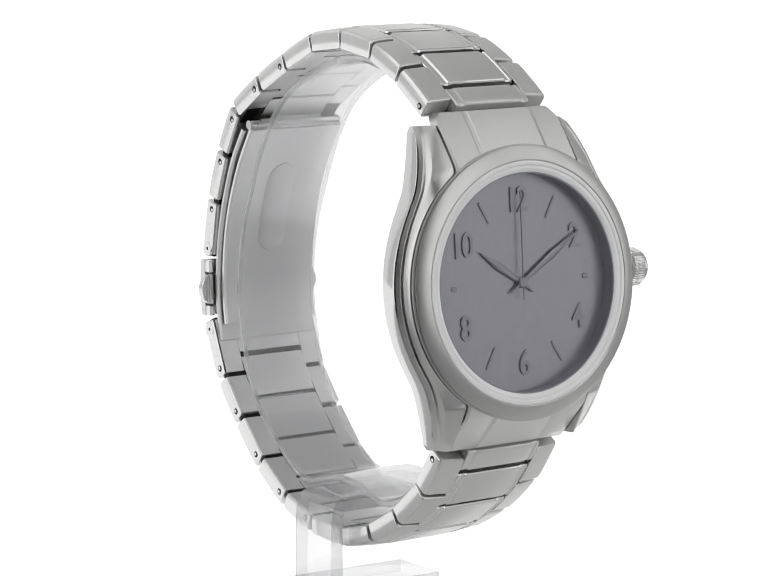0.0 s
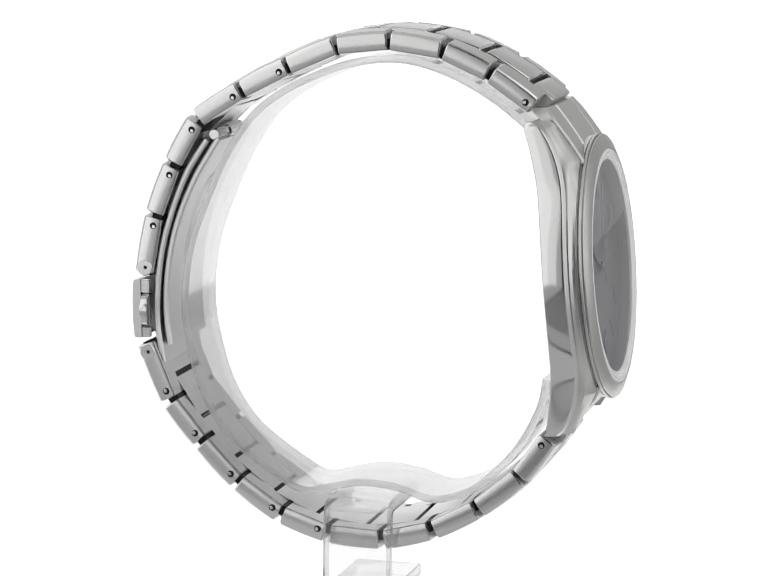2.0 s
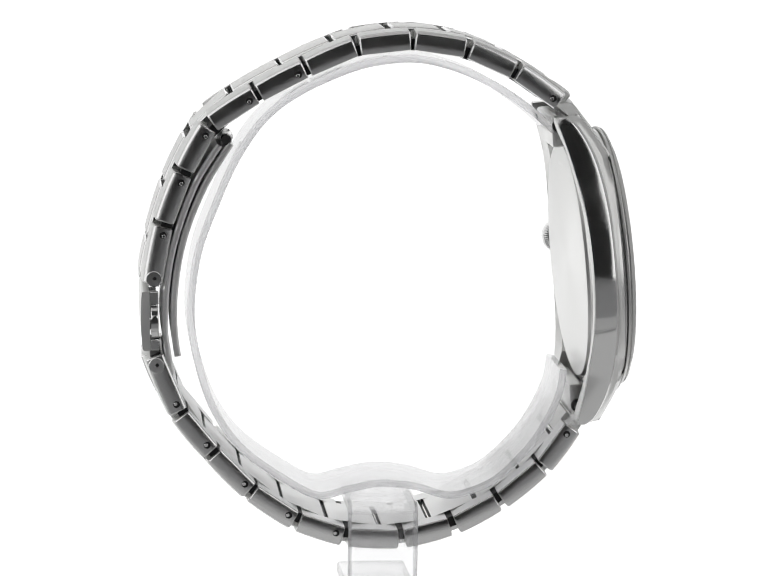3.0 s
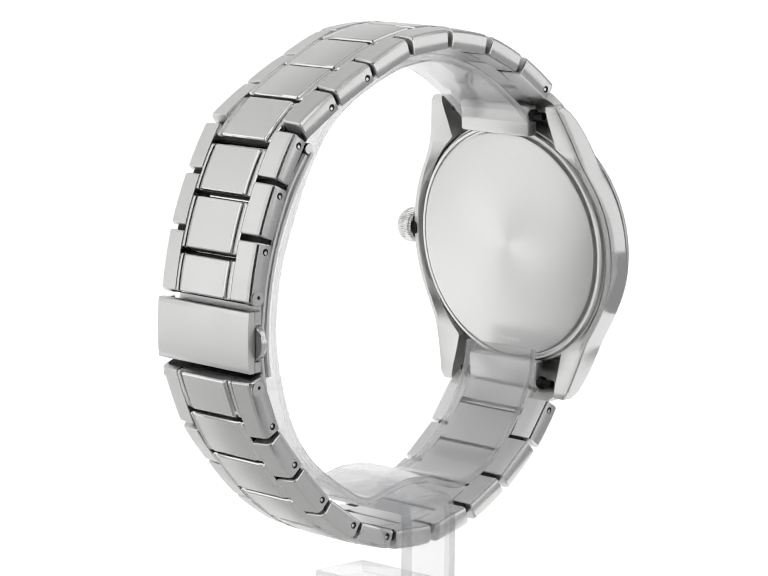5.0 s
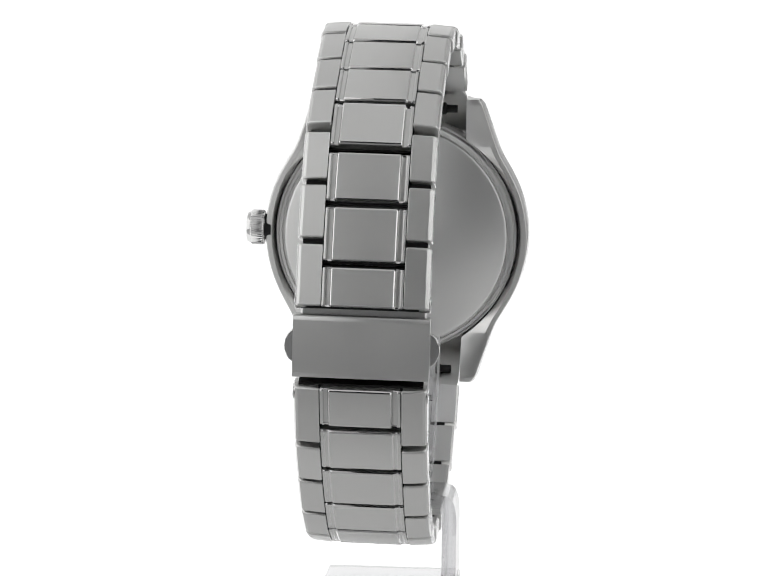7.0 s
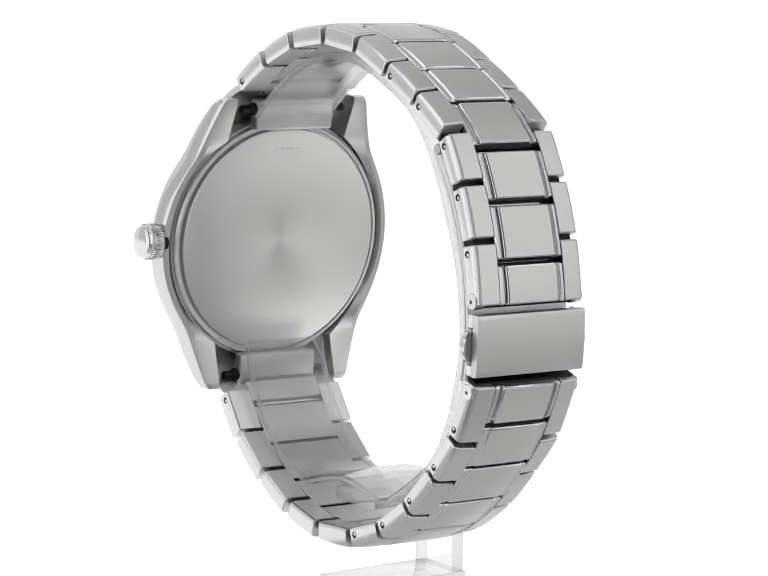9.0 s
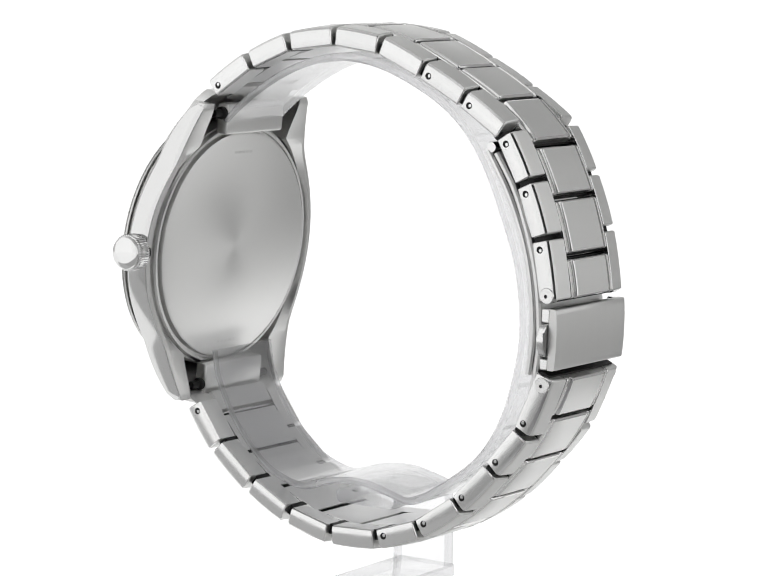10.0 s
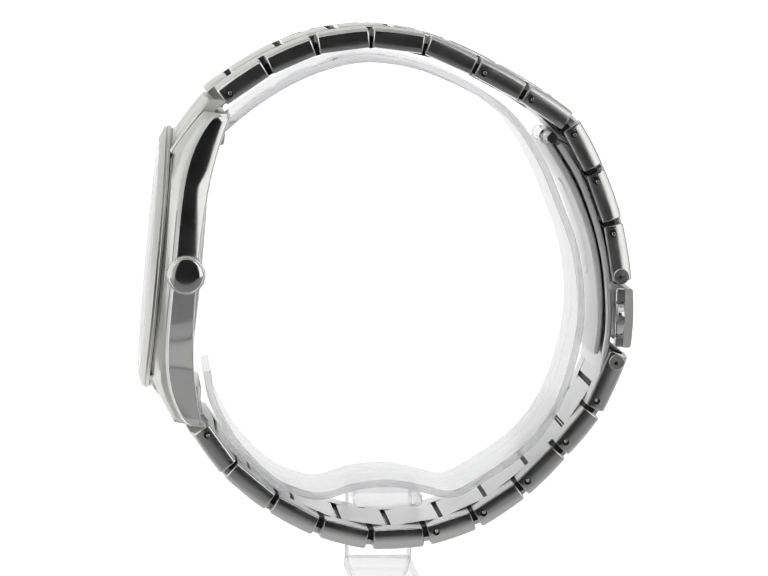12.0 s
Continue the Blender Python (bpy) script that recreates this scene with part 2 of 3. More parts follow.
def spread_at(i):
    """The band narrows over its first links from the lugs."""
    return (1.13, 1.10, 1.07, 1.04, 1.015)[i] if i < 5 else 1.0


def side_mesh(length, wide):
    bm = bmesh.new()
    g = 0.3
    inn, out = INNER * wide + 0.03, HALF * wide
    sec = ((inn, -1.1), (inn, 1.54), (inn + 0.08, 1.62), (out - 0.62, 1.62), (out - 0.26, 1.48), (out - 0.06, 1.24), (out, 1.0), (out, -0.78), (out - 0.08, -1.0), (out - 0.3, -1.14))
    add_section(bm, sec, -length / 2 + g, length / 2 - g, 0.24, 0.14, (CAMBER, out), 0.12)
    return bm


def centre_mesh(length, wide=1.0, g=0.3, deep=0.5):
    bm = bmesh.new()
    p, i = PLATEAU * wide, INNER * wide - 0.03
    half = ((i, -1.05), (i, 1.46), (i - 0.08, 1.6), (i - 0.34, 1.64), (i - 0.5, 1.6), (i - 0.6, 1.62 - deep), (p + 0.12, 1.62 - deep), (p, 1.6), (p - 0.08, 1.64 + deep * 0.2), (p - 0.22, 1.66 + deep * 0.3))
    sec = list(half) + [(-y, z) for y, z in reversed(half)]
    add_section(bm, sec, -length / 2 + g, length / 2 - g, 0.26, 0.12, (CAMBER, HALF * wide), 0.34)
    return bm


def core_mesh(length):
    """Inner block holding two side pieces, painted dark as the shade behind their joint."""
    bm = bmesh.new()
    add_box(bm, -length / 2 + 0.1, length / 2 - 0.1, -8.5, 8.5, -0.75, 0.75)
    return bm


def pin_mesh():
    bm = bmesh.new()
    add_lathe(bm, ((0, -0.5), (0.27, -0.5), (0.27, 0.02), (0.2, 0.06), (0, 0.06)), 16)
    # Set off centre, so its shape gives the hole's bright crescent glint.
    bm.transform(Matrix.Translation((0.12, 0.1, 0)))
    return bm


def ring_mesh():
    """Seat round a pin's end, coloured dark like the shade of a hole."""
    bm = bmesh.new()
    add_lathe(bm, ((0, -0.2), (0.5, -0.2), (0.5, 0.028), (0, 0.028)), 18)
    return bm


def bar_mesh():
    bm = bmesh.new()
    add_lathe(bm, ((0, -5.6), (0.45, -5.6), (0.45, -4.4), (0.55, -4.3), (0.55, 4.3), (0.45, 4.4), (0.45, 5.6), (0, 5.6)), 14)
    return bm


def build_bracelet(watch):
    """Every link: a centre piece with a side piece either way, and pin ends where the chain can be shortened."""
    shared = {}

    def mesh(key, maker, mat):
        if key not in shared:
            bm = maker()
            bmesh.ops.recalc_face_normals(bm, faces=bm.faces)
            bm.transform(Matrix.Scale(MM, 4))
            me = bpy.data.meshes.new(key[0])
            bm.to_mesh(me)
            bm.free()
            me.materials.append(mat)
            if key[0] == "side_piece":
                me.materials.append(BRUSHED)
                me.materials.append(INSIDE)
                for poly in me.polygons:
                    poly.material_index = 0 if abs(poly.normal.y) > 0.5 else (2 if poly.normal.z < -0.6 else 1)
            if key[0] == "bracelet_link":
                me.materials.append(POLISHED)
                me.materials.append(INSIDE)
                for poly in me.polygons:
                    edge = poly.normal.z > -0.3 and (abs(poly.normal.y) > 0.4 or 0.3 < abs(poly.normal.x) < 0.95)
                    poly.material_index = 1 if edge else (2 if poly.normal.z < -0.6 else 0)
            me.shade_smooth()
            me.set_sharp_from_angle(angle=radians(20))
            shared[key] = me
        return shared[key]

    for chain, sign, pinned in ((UPPER, 1, (0, 5, 6, 7, 8, 9)), (LOWER, -1, (0, 5, 6, 7, 8, 9))):
        total = len(chain) - 1
        for i in range(total):
            a, b = Vector(chain[i]), Vector(chain[i + 1])
            t = (b - a).normalized()
            n = Vector((t.y, -t.x)) * sign
            length = round((b - a).length * 2) / 2
            mid = (a + b) / 2
            m = frame_at((mid.x, 0, mid.y), (t.x, 0, t.y), (n.x, 0, n.y))
            # the centre piece lies further towards the clasp, bridging two side pieces
            last = i == total - 1
            if last:
                clen, start = length - SHIFT, b - t * (length - SHIFT) / 2
                cdir, cn = t, n
            else:
                c = Vector(chain[min(i + 2, total)])
                t2 = (c - b).normalized()
                p0, p1 = a + t * SHIFT, b + t2 * SHIFT
                clen = round((p1 - p0).length * 2) / 2
                start = (p0 + p1) / 2
                cdir = (p1 - p0).normalized()
                cn = Vector((cdir.y, -cdir.x)) * sign
                start = start + cn * 0.12
            mc = frame_at((start.x, 0, start.y), (cdir.x, 0, cdir.y), (cn.x, 0, cn.y))
            wide = spread_at(i)
            gap = 0.3 if i in (0, 9) or (sign == 1 and i > 5) else 0.21   # joints close up where the chain bends most
            deep = 0.5 if (sign == 1 and i > 5) or i == 9 else (0.2 if sign == 1 else 0.07)   # grooves beside the raised flat
            link = place("bracelet_link", mesh(("bracelet_link", clen, wide, gap, deep), lambda: centre_mesh(clen, wide, gap, deep), BRUSHED), watch, "", mc)
            inv = mc.inverted()
            for flip in (1, -1):
                q = m @ (pose(0, 0, 0) if flip == 1 else pose(0, 0, 0, 0, 0, 180))
                side = place("side_piece", mesh(("side_piece", length, wide), lambda: side_mesh(length, wide), SIDE), link, "", inv @ q)
            place("link_core", mesh(("link_core", clen), lambda: core_mesh(clen), SHADE), link, "", pose(0, 0, 0))
            if i in pinned:
                x = -length / 2 + 1.5
                for flip in (1, -1):
                    q = m @ frame_at((x, flip * (HALF * wide - 0.02), 0.0), (1, 0, 0), (0, flip, 0))
                    place("pin", mesh(("pin",), pin_mesh, POLISHED), link, "", inv @ q)
                    place("pin_seat", mesh(("pin_seat",), ring_mesh, SHADE), link, "", inv @ q)
            q = frame_at((a.x + t.x * SHIFT * 0.95 - n.x * 0.1, 0, a.y + t.y * SHIFT * 0.95 - n.y * 0.1), (t.x, 0, t.y), (0, 1, 0))
            place("link_bar", mesh(("link_bar",), bar_mesh, POLISHED), link, "", inv @ q)


# ---- the case ----
TILT = 5.1
# case space: x across towards the crown, y up to twelve, z out of the dial
CASE = frame_at((27.4, 0.3, 6.5), (0, 1, 0), (math.cos(radians(TILT)), 0, math.sin(radians(TILT))))
END_HALF = 10.45   # half width of the solid end links


def case_back(b):
    return 0.6 - 0.00125 * abs(b) ** 2.5


def case_front(b):
    return 3.9 - 0.95 * (abs(b) / 16.0) ** 4.4


def case_out(b):
    """Round middle that runs into straight tapering lugs."""
    b = abs(b)
    arc = math.sqrt(max(0.0, 20.4 ** 2 - b * b))
    lug = 16.0 - (b - 12.7) * 0.33 - 0.15 * max(0.0, 11.5 - b) ** 1.5
    k = 0.4
    return k * math.log(math.exp(arc / k) + math.exp(lug / k))


def end_front(b):
    """Outer face of the end links, falling away from the bezel."""
    q = (abs(b) - 16.4) / 7.4
    return 5.75 if q < 0 else 5.75 - 4.0 * q - 0.9 * q * q


def build_case(watch):
    bm = bmesh.new()
    n = 150
    for s in (1, -1):
        rings = []
        for k in range(n + 1):
            b = -22.3 + 44.6 * k / n
            o, f, r = case_out(b), case_front(b), case_back(b)
            tip = max(0.0, abs(b) - 21.5)
            f, r, o = f - tip * 0.5, r + tip * 0.3, o - tip * 0.35
            inn = min(max(END_HALF + 0.16, math.sqrt(max(0.0, 18.9 ** 2 - b * b))), o - 1.45)
            hollow = 1.3 * max(0.0, 1 - (b / 20.0) ** 2)
            top = max(f + 0.5, min(5.7, end_front(b) - 0.45))
            rise = top - f
            slot = 0.42 * math.exp(-(b / 15.5) ** 8)   # groove that runs out along the lugs
            sec = ((inn, r + hollow), (max(inn, o - 0.95), r - 0.05), (o - 0.2, r + 0.08), (o - 0.06, r + 0.2), (o, r + 0.42), (o + 0.28, f - 0.34), (o + 0.23, f - 0.14), (o + 0.05, f), (o - 0.4, f + 0.3), (o - 0.6, f + 0.3),
                   (o - 0.68, f + 0.3 - slot), (o - 0.86, f + 0.3 - slot), (o - 0.95, f + 0.42), (o - 1.12, f + 0.3 + rise * 0.22), (o - 1.3, f + 0.25 + rise * 0.4), (o - 1.3 + (inn - o + 1.3) * 0.35, f + 0.25 + rise * 0.62), (o - 1.3 + (inn - o + 1.3) * 0.7, f + 0.2 + rise * 0.84), (inn + 0.2, top), (inn + 0.06, top - 0.12), (inn, top - 0.5))
            rings.append([bm.verts.new((s * x, b, z)) for x, z in sec])
        m = len(rings[0])
        for a, b in zip(rings, rings[1:]):
            for i in range(m):
                j = (i + 1) % m
                bm.faces.new((a[i], a[j], b[j], b[i]))
        bm.faces.new(rings[0])
        bm.faces.new(rings[-1])
    case = part("case", bm, CASE_SIDE, watch, "polished steel case side with curved lugs", CASE)
    case.data.materials.append(SATIN)
    for poly in case.data.polygons:
        mid = poly.center
        poly.material_index = 0 if abs(mid.x) / MM > case_out(mid.y / MM) - 0.1 else 1
    bm = bmesh.new()
    add_lathe(bm, ((0, 1.2), (18.7, 1.2), (18.85, 1.5), (18.85, 5.4), (16.0, 5.4), (15.9, 4.5), (0, 4.5)))
    part("case_drum", bm, SATIN, watch, "", CASE)
    bm = bmesh.new()
    add_lathe(bm, ((0, 0.0), (16.9, 0.0), (17.25, 0.14), (17.4, 0.95), (17.7, 0.95), (17.8, 0.5), (18.2, 0.5), (18.4, 0.8), (18.45, 1.6), (0, 1.6)))
    back = part("case_back", bm, LATHED, watch, "circular-brushed steel case back", CASE)
    for x0, x1, y in ((-2.4, 2.2, 14.2), (-2.0, 2.3, -14.8)):
        bm = bmesh.new()
        x = x0
        while x < x1:
            wdt = 0.5 + 0.25 * ((x * 7.3) % 1)
            add_box(bm, x, x + wdt, y - 0.22, y + 0.22, -0.004, 0.02)
            x += wdt + 0.3
        part("engraving", bm, LATHED, back, "faint engraved line", smooth=False)
    bm = bmesh.new()
    add_lathe(bm, ((17.6, 5.2), (18.5, 5.2), (18.55, 5.55), (18.95, 5.6), (19.1, 5.7), (19.12, 5.98), (19.0, 6.08), (18.74, 6.1), (18.72, 6.24), (18.9, 6.28), (18.92, 6.4), (18.8, 6.5),
                   (17.2, 7.12), (16.98, 7.16), (16.85, 7.08), (16.4, 5.2), (17.6, 5.2)), 160)
    part("bezel", bm, BEZEL, watch, "stepped brushed steel bezel", CASE)
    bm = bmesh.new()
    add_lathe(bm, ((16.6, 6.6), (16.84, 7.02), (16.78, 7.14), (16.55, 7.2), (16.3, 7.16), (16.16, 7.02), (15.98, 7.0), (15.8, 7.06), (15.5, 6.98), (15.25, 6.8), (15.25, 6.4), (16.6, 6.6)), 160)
    part("bezel_ring", bm, RING_SHINE, watch, "polished edge ring round the crystal, its shine painted white", CASE)
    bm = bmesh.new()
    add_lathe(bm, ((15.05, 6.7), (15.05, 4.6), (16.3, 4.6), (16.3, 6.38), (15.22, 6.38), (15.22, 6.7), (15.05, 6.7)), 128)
    part("dial_wall", bm, WALL_SHADE, watch, "", CASE)
    bm = bmesh.new()
    add_lathe(bm, ((0, 7.35), (5, 7.3), (10, 7.12), (13, 6.94), (15.1, 6.76)), 128)
    glass = part("crystal", bm, CRYSTAL, watch, "clear mineral glass crystal", CASE)
    glass.visible_shadow = False
    build_dial(watch)
    build_crown(watch)


def build_dial(watch):
    bm = bmesh.new()
    add_lathe(bm, ((0, 4.9), (15.1, 4.9), (15.1, 4.5), (0, 4.5)))
    dial = part("dial", bm, DIAL, watch, "plain slate-grey dial", CASE)
    for hour in range(1, 13):
        a = radians(90 - 30 * hour)
        c, s = math.cos(a), math.sin(a)
        if hour in (12, 2, 4, 6, 8, 10):
            cu = bpy.data.curves.new("numeral", "FONT")
            cu.body = str(hour)
            cu.size, cu.align_x, cu.align_y = 4.9 * MM, "CENTER", "CENTER"
            cu.extrude, cu.offset, cu.space_character = 0.12 * MM, 0.06 * MM, 0.92
            cu.materials.append(MARK)
            ob = new("numeral", cu)
            ob.parent = dial
            ob.matrix_local = Matrix.Translation(Vector((11.3 * c, 11.3 * s, 5.0)) * MM) @ Matrix.Diagonal((0.82, 1, 1, 1))
        elif hour in (3, 9):
            bm = bmesh.new()
            add_box(bm, 11.0, 11.9, -0.35, 0.35, 4.9, 5.03, 0.06)
            part("hour_marker", bm, MARK, dial, "", pose(0, 0, 0, 0, 0, 90 - 30 * hour))
        else:
            bm = bmesh.new()
            add_box(bm, 9.9, 13.2, -0.24, 0.24, 4.9, 5.06, 0.08)
            part("hour_marker", bm, MARK, dial, "", pose(0, 0, 0, 0, 0, 90 - 30 * hour))
    for name, length, wide, z, angle in (("hour_hand", 8.2, 0.62, 5.15, 90 - 304), ("minute_hand", 12.2, 0.5, 5.35, 90 - 58), ("second_hand", 12.6, 0.11, 5.55, 90 - 1)):
        bm = bmesh.new()
        pts = ((-2.4, 0.3 * wide), (-2.4, -0.3 * wide), (0, -0.55 * wide), (length * 0.55, -wide), (length, -0.12), (length, 0.12), (length * 0.55, wide), (0, 0.55 * wide))
        low = [bm.verts.new((x, y, z)) for x, y in pts]
        top = [bm.verts.new((x, y * 0.5, z + 0.14)) for x, y in pts]
        bm.faces.new(low[::-1])
        bm.faces.new(top)
        for i in range(len(pts)):
            j = (i + 1) % len(pts)
            bm.faces.new((low[i], low[j], top[j], top[i]))
        part(name, bm, HAND, dial, "", pose(0, 0, 0, 0, 0, angle), smooth=False)
    bm = bmesh.new()
    add_lathe(bm, ((0.75, 4.9), (0.75, 5.55), (0.55, 5.68), (0, 5.7)), 24)
    part("hand_hub", bm, HAND, dial)


def build_crown(watch):
    spot = CASE @ frame_at((19.6, 0.25, 2.3), (0, 0, 1), (1, 0, 0))
    bm = bmesh.new()
    add_lathe(bm, ((0, 0), (1.9, 0), (1.9, 1.2), (0, 1.2)), 32)
    part("crown_stem", bm, SHADE, watch, "", spot)
    bm = bmesh.new()
    teeth = lambda i, r: (0.07 if i % 4 < 2 else -0.05) if r > 2.5 else 0
    add_lathe(bm, ((0, 0.95), (2.2, 0.95), (2.52, 1.1), (2.66, 1.3), (2.66, 3.0), (2.54, 3.14), (2.44, 3.2), (2.4, 3.5), (2.3, 3.7), (2.1, 3.8), (1.2, 3.86), (0, 3.88)), 176, teeth)
    part("crown", bm, POLISHED, watch, "fluted steel winding crown", spot)


def build_end_links(watch):
    """Solid pieces that fill the gap between the lugs and run under the bezel."""
    for joint, sign in ((UPPER[0], 1), (LOWER[0], -1)):
        inv = CASE.inverted()
        j = inv @ Vector((joint[0], 0, joint[1]))
        b, d = abs(j.y), j.z
        bm = bmesh.new()
        # rows from under the bezel to the joint; y up, z outwards
        rows = []
        n = 14
        for k in range(n + 1):
            q = k / n
            y = 15.8 + (b - 0.1 - 15.8) * q
            half = END_HALF - 0.5 * max(0.0, y - 22.2) ** 1.5
            front = end_front(y) - 0.05
            front = front + (d + 1.64 - end_front(b)) * max(0.0, q - 0.3) / 0.7
            back = front - 1.0 - 1.5 * q * q
            p = PLATEAU * 1.13
            top = [(half, front - 0.3), (half - 0.3, front), (p + 1.0, front + 0.08), (p + 0.72, front - 0.1), (p + 0.2, front - 0.1), (p, front + 0.16)]
            top = [(x, z + CAMBER * q * (1 - (x / END_HALF) ** 2)) for x, z in top]
            sec = [(half, back)] + top + [(-x, z) for x, z in reversed(top)] + [(-half, back)]
            rows.append([bm.verts.new((x, sign * y, z)) for x, z in sec])
        for r0, r1 in zip(rows, rows[1:]):
            for i in range(len(r0)):
                k = (i + 1) % len(r0)
                bm.faces.new((r0[i], r0[k], r1[k], r1[i]))
        bm.faces.new(rows[0])
        bm.faces.new(rows[-1])
        end = part("end_link", bm, BRUSHED, watch, "", CASE)
        bm = bmesh.new()
        add_box(bm, -6.9, 6.9, min(sign * 17.4, sign * 22.1), max(sign * 17.4, sign * 22.1), -2.0, 0.15, 0.45, 2)
        part("end_block", bm, SATIN, end)
        bm = bmesh.new()
        add_lathe(bm, ((0, -9.2), (0.6, -9.2), (0.6, -7.6), (0.95, -7.4), (0.95, 7.4), (0.6, 7.6), (0.6, 9.2), (0, 9.2)), 18)
        part("spring_bar", bm, SHADE, watch, "", CASE @ frame_at((0, sign * 20.6, -0.9), (0, 0, 1), (1, 0, 0)))
        nxt = (UPPER if sign == 1 else LOWER)[1]
        a, c = Vector(joint), Vector(nxt)
        t = (c - a).normalized()
        nn = Vector((t.y, -t.x)) * sign
        bm = centre_mesh(SHIFT + 1.3, spread_at(0), 0.3, 0.1)
        o = a + t * (SHIFT / 2 - 0.8)
        part("end_tongue", bm, BRUSHED, end, "", CASE.inverted() @ frame_at((o.x, 0, o.y), (t.x, 0, t.y), (nn.x, 0, nn.y)))


# ---- folding clasp ----
def build_clasp(watch):
    cover_m = frame_at((-33.75, 0, -1.0), (-0.02, 0, 1), (-1, 0, -0.02))
    bm = bmesh.new()
    # cover: outside plate with turned-down sides, cut out for the buttons
    outline = [(-4.3, 0.3), (-4.3, 1.15), (-4.22, 1.3)] + [(x, 1.58 - 0.2 * (x / 4.1) ** 2) for x in np.linspace(-4.1, 4.1, 17)] + [(4.22, 1.3), (4.3, 1.15), (4.3, 0.3)]
    add_prism(bm, outline, -9.3, 9.3, 0.03)
    clasp = part("clasp", bm, BRUSHED, watch, "satin steel folding clasp cover", cover_m)
    for s in (1, -1):
        for x0, x1 in ((-4.25, -2.75), (2.35, 4.25)):
            bm = bmesh.new()
            add_box(bm, x0, x1, s * 9.25 - (0.9 if s > 0 else 0), s * 9.25 + (0.9 if s < 0 else 0), -1.0, 0.28, 0.12)
            part("cover_tab", bm, SIDE, clasp)
    for s in (1, -1):
        bm = bmesh.new()
        add_prism(bm, ((-2.5, -0.95), (2.15, -0.95), (2.15, 0.2), (-2.5, 0.2)), min(s * 8.2, s * 9.2), max(s * 8.2, s * 9.2), 0.1)
        bulge = bmesh.new()
        add_prism(bulge, [(2.3 * math.cos(a) - 0.17, 1.45 * math.sin(a)) for a in np.linspace(0, math.pi, 13)], -0.9, 0.15, 0.12)
        bulge.transform(Matrix(((1, 0, 0, 0), (0, 0, s, s * 9.1), (0, 1, 0, 0), (0, 0, 0, 1))))
        join(bm, bulge)
        part("push_button", bm, SIDE, clasp, "release button")
    inv = cover_m.inverted()
    for z, u in ((5.05, -33.5), (-7.5, -33.1)):
        for s in (1, -1):
            bm = bmesh.new()
            add_lathe(bm, ((0, -1.6), (1.05, -1.6), (1.15, -1.5), (1.15, -0.06), (1.05, 0.05), (0, 0.05)), 28)
            part("hinge", bm, SIDE, clasp, "", inv @ frame_at((u, s * 9.2, z), (1, 0, 0), (0, s, 0)))
        for s in (1, -1):
            bm = pin_mesh()
            part("hinge_pin", bm, SHADE, clasp, "", inv @ frame_at((u, s * 9.23, z), (1, 0, 0), (0, s, 0)))
    # folding blades inside the band
    outer = smooth_path(((-24.6, 24.4), (-27.6, 19.6), (-30.0, 13.6), (-31.5, 8.0), (-32.2, 2.5), (-32.3, -3.0), (-31.4, -9.0)))
    inner = smooth_path(((-23.0, 24.6), (-26.4, 19.0), (-28.9, 13.2), (-30.3, 8.0), (-31.0, 2.5), (-31.0, -2.5), (-30.5, -6.4)))
    bm = bmesh.new()
    add_strip(bm, outer, 0.9, -8.6, 8.6)
    part("outer_blade", bm, INSIDE, watch, "", None)
    bm = bmesh.new()
    add_strip(bm, inner, 0.95, -8.2, 8.2)
    blade = part("inner_blade", bm, INSIDE, watch, "curved steel clasp blade with a pressed oval", None)
    # pressed oval on the inner blade
    bm = bmesh.new()
    oval = inner[8:30]
    rings = []
    for k, p in enumerate(oval):
        q = k / (len(oval) - 1)
        d = (inner[8 + k + 1] - inner[8 + k - 1]).normalized()
        nv = Vector((-d.y, d.x))
        half = 2.5 * math.sqrt(max(0.0, 1 - max(0.0, abs(q - 0.5) - 0.32) ** 2 / 0.18 ** 2)) + 0.05
        rings.append([bm.verts.new((p.x + nv.x * h, y, p.y + nv.y * h)) for y, h in ((-half, 0.9), (-half * 0.8, 1.12), (half * 0.8, 1.12), (half, 0.9))])
    for r0, r1 in zip(rings, rings[1:]):
        for i in range(3):
            bm.faces.new((r0[i], r0[i + 1], r1[i + 1], r1[i]))
        bm.faces.new((r0[3], r0[0], r1[0], r1[3]))
    bm.faces.new(rings[0])
    bm.faces.new(rings[-1][::-1])
    part("pressed_oval", bm, INSIDE, blade)
    bm = bmesh.new()
    add_lathe(bm, ((0, -8.1), (0.7, -8.1), (0.8, -7.9), (0.8, -3.2), (1.15, -3.1), (1.15, 3.1), (0.8, 3.2), (0.8, 7.9), (0.7, 8.1), (0, 8.1)), 20)
    part("blade_roller", bm, POLISHED, watch, "", frame_at((-23.2, 0, 24.9), (1, 0, 0), (0, 1, 0)))


def build_watch():
    watch = new("wristwatch")
    tagged(watch, "stainless steel wristwatch with grey dial on an acrylic stand", "wristwatch")
    build_case(watch)
    build_end_links(watch)
    build_clasp(watch)
    build_bracelet(watch)
    return watch


# ---- clear stand: cuff, bent bracket and foot ----
def cut_edges(ob, axis, mat):
    """The sawn edges of a sheet are duller than its faces."""
    ob.data.materials.append(mat)
    for poly in ob.data.polygons:
        poly.material_index = 1 if abs(poly.normal[axis]) > 0.5 else 0


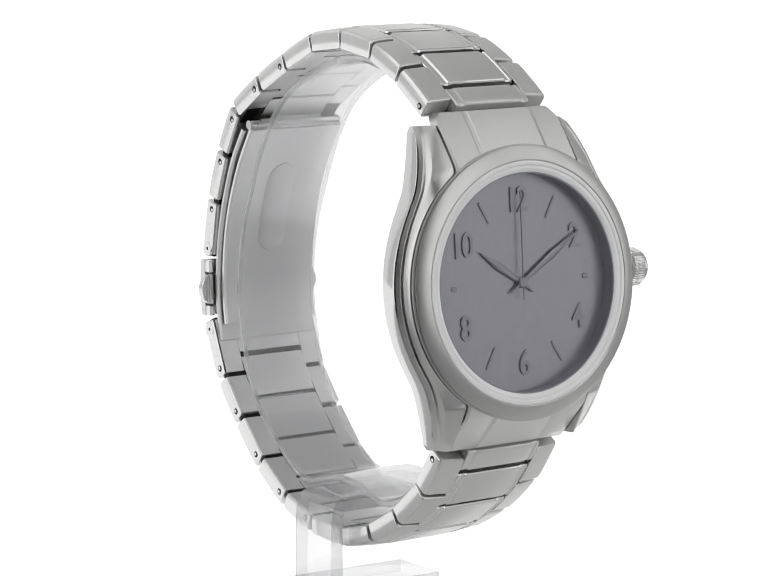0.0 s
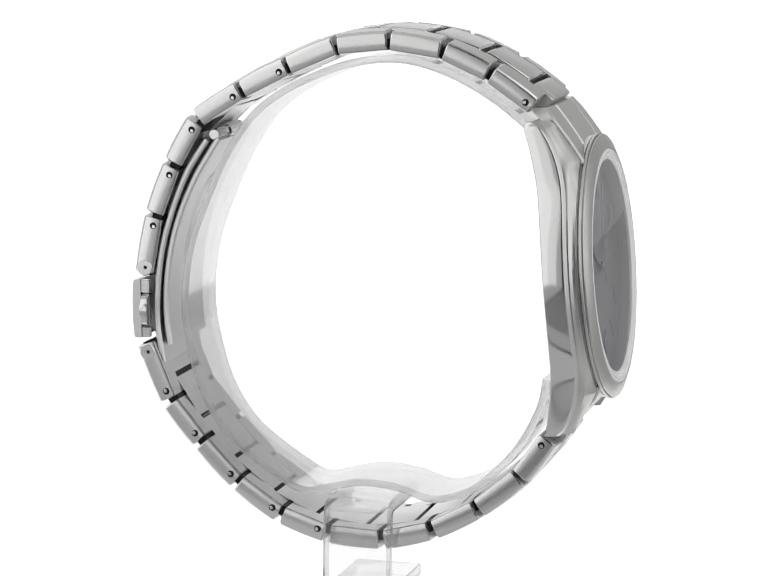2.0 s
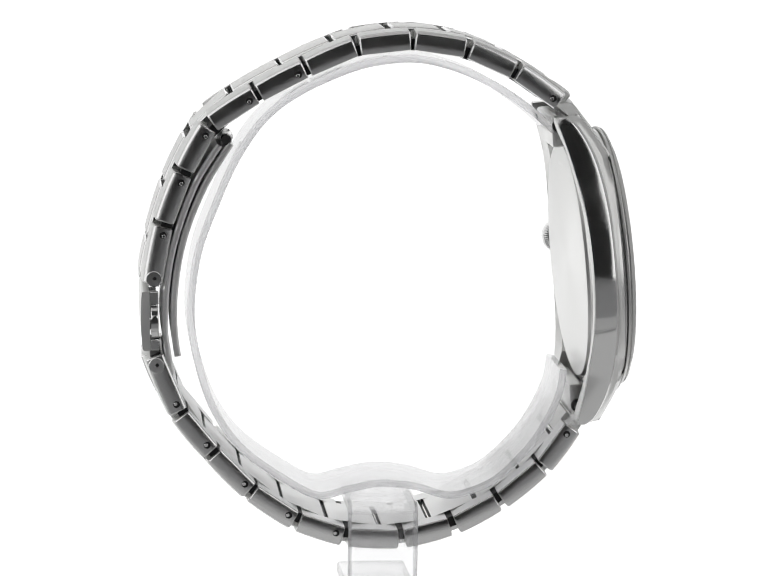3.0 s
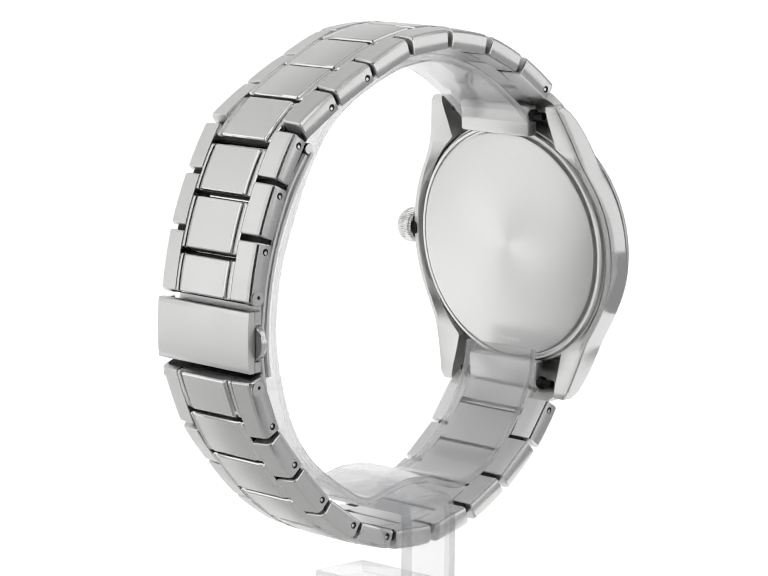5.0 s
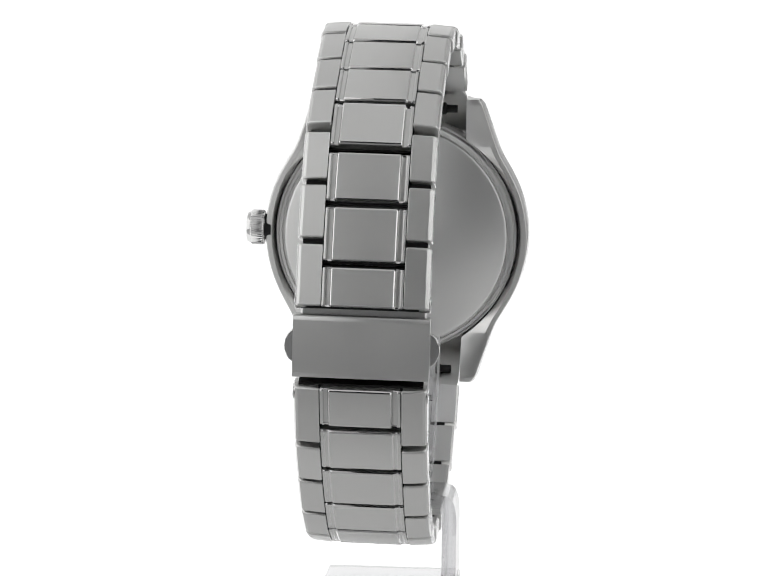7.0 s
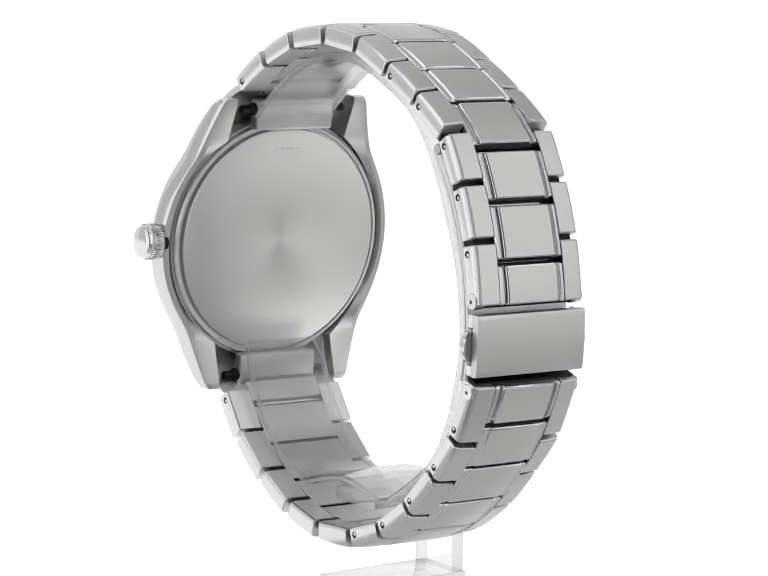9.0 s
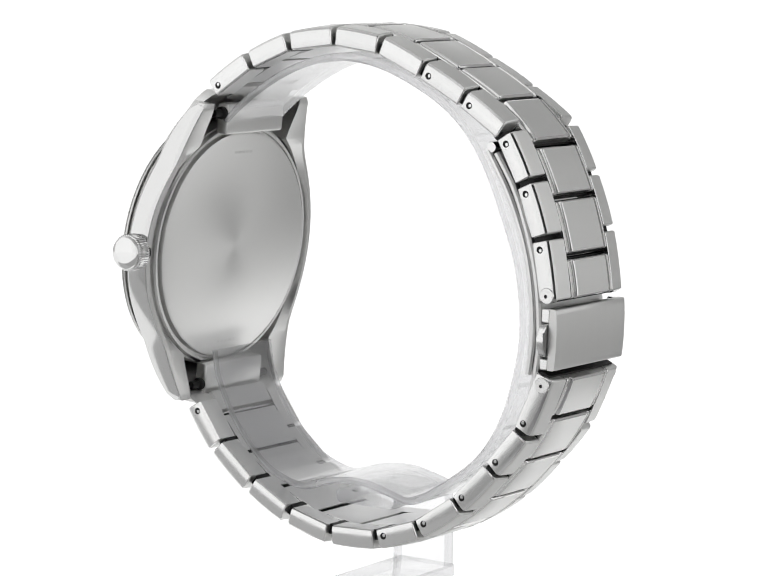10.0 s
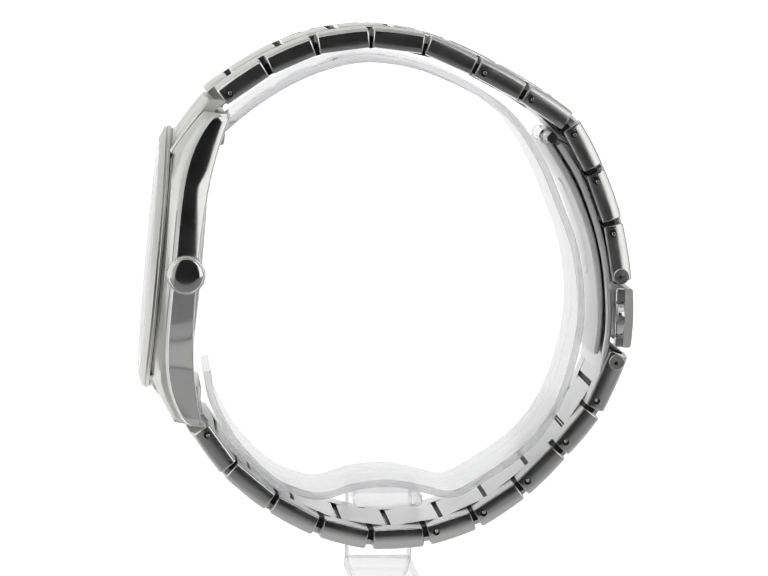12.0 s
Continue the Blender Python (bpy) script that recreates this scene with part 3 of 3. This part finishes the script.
def build_stand():
    stand = new("watch_stand")
    tagged(stand, "clear acrylic C-cuff watch stand on a bent foot", "display stand")
    cuff_path = smooth_path(((24.5, 26.3), (20.6, 29.6), (15.8, 32.8), (10.5, 35.3), (4.8, 36.75), (-0.6, 36.6), (-6.0, 35.3), (-13.2, 32.0), (-18.4, 28.0), (-22.4, 22.2), (-25.4, 15.5), (-28.0, 8.0), (-28.9, -0.9),
                             (-27.6, -8.6), (-25.2, -15.2), (-21.0, -20.9), (-13.8, -26.0), (-9.6, -27.8), (-5.3, -26.9), (-1.0, -26.1), (4.0, -26.5), (9.0, -27.9), (13.0, -27.2), (17.2, -25.0), (22.3, -19.6), (25.6, -13.4), (26.5, -8.9)), 6)
    bm = bmesh.new()
    add_strip(bm, cuff_path, 1.1, -7.0, 7.0, 0.35)
    cut_edges(part("cuff", bm, CUFF, stand, "clear curved acrylic cuff"), 1, RIM)
    bm = bmesh.new()
    # bracket: one bent bar with rounded top corner, (across, up) swept in width along x
    prof = smooth_path(((5.0, -27.3), (-4.0, -27.3), (-8.3, -27.3), (-10.5, -27.8), (-11.45, -30.0), (-11.55, -35.0), (-11.55, -40.5)), 6)
    strip = bmesh.new()
    add_strip(strip, prof, 2.1, -5.05, 5.05, 0.5)
    strip.transform(Matrix(((0, 1, 0, -0.65), (1, 0, 0, 0), (0, 0, 1, 0), (0, 0, 0, 1))))
    join(bm, strip)
    cut_edges(part("bracket", bm, ACRYLIC, stand, "bent acrylic bracket"), 0, EDGE)
    bm = bmesh.new()
    add_box(bm, -5.75, 4.45, -11.8, 8.0, -42.45, -40.4, 0.5, 3)
    foot = part("foot", bm, ACRYLIC, stand, "thick acrylic foot")
    cut_edges(foot, 0, EDGE)
    return stand


build_studio()
watch = build_watch()
stand = build_stand()


# ---- what moves: watch and stand turn together, at an even pace ----
def motions():
    sit = pose(-0.22 * MM, 0.1 * MM, 0, 0.9, 0, 0)
    rise = pose(0, 0, LIFT * MM)
    rows_watch, rows_stand = [], []
    for t in range(13):
        turn = pose(0, 0, 0, 0, 0, TURN_START + TURN_RATE * t)
        rows_watch.append((float(t), rise @ turn @ sit))
        rows_stand.append((float(t), rise @ turn))
    walk(watch, rows_watch)
    walk(stand, rows_stand)


motions()
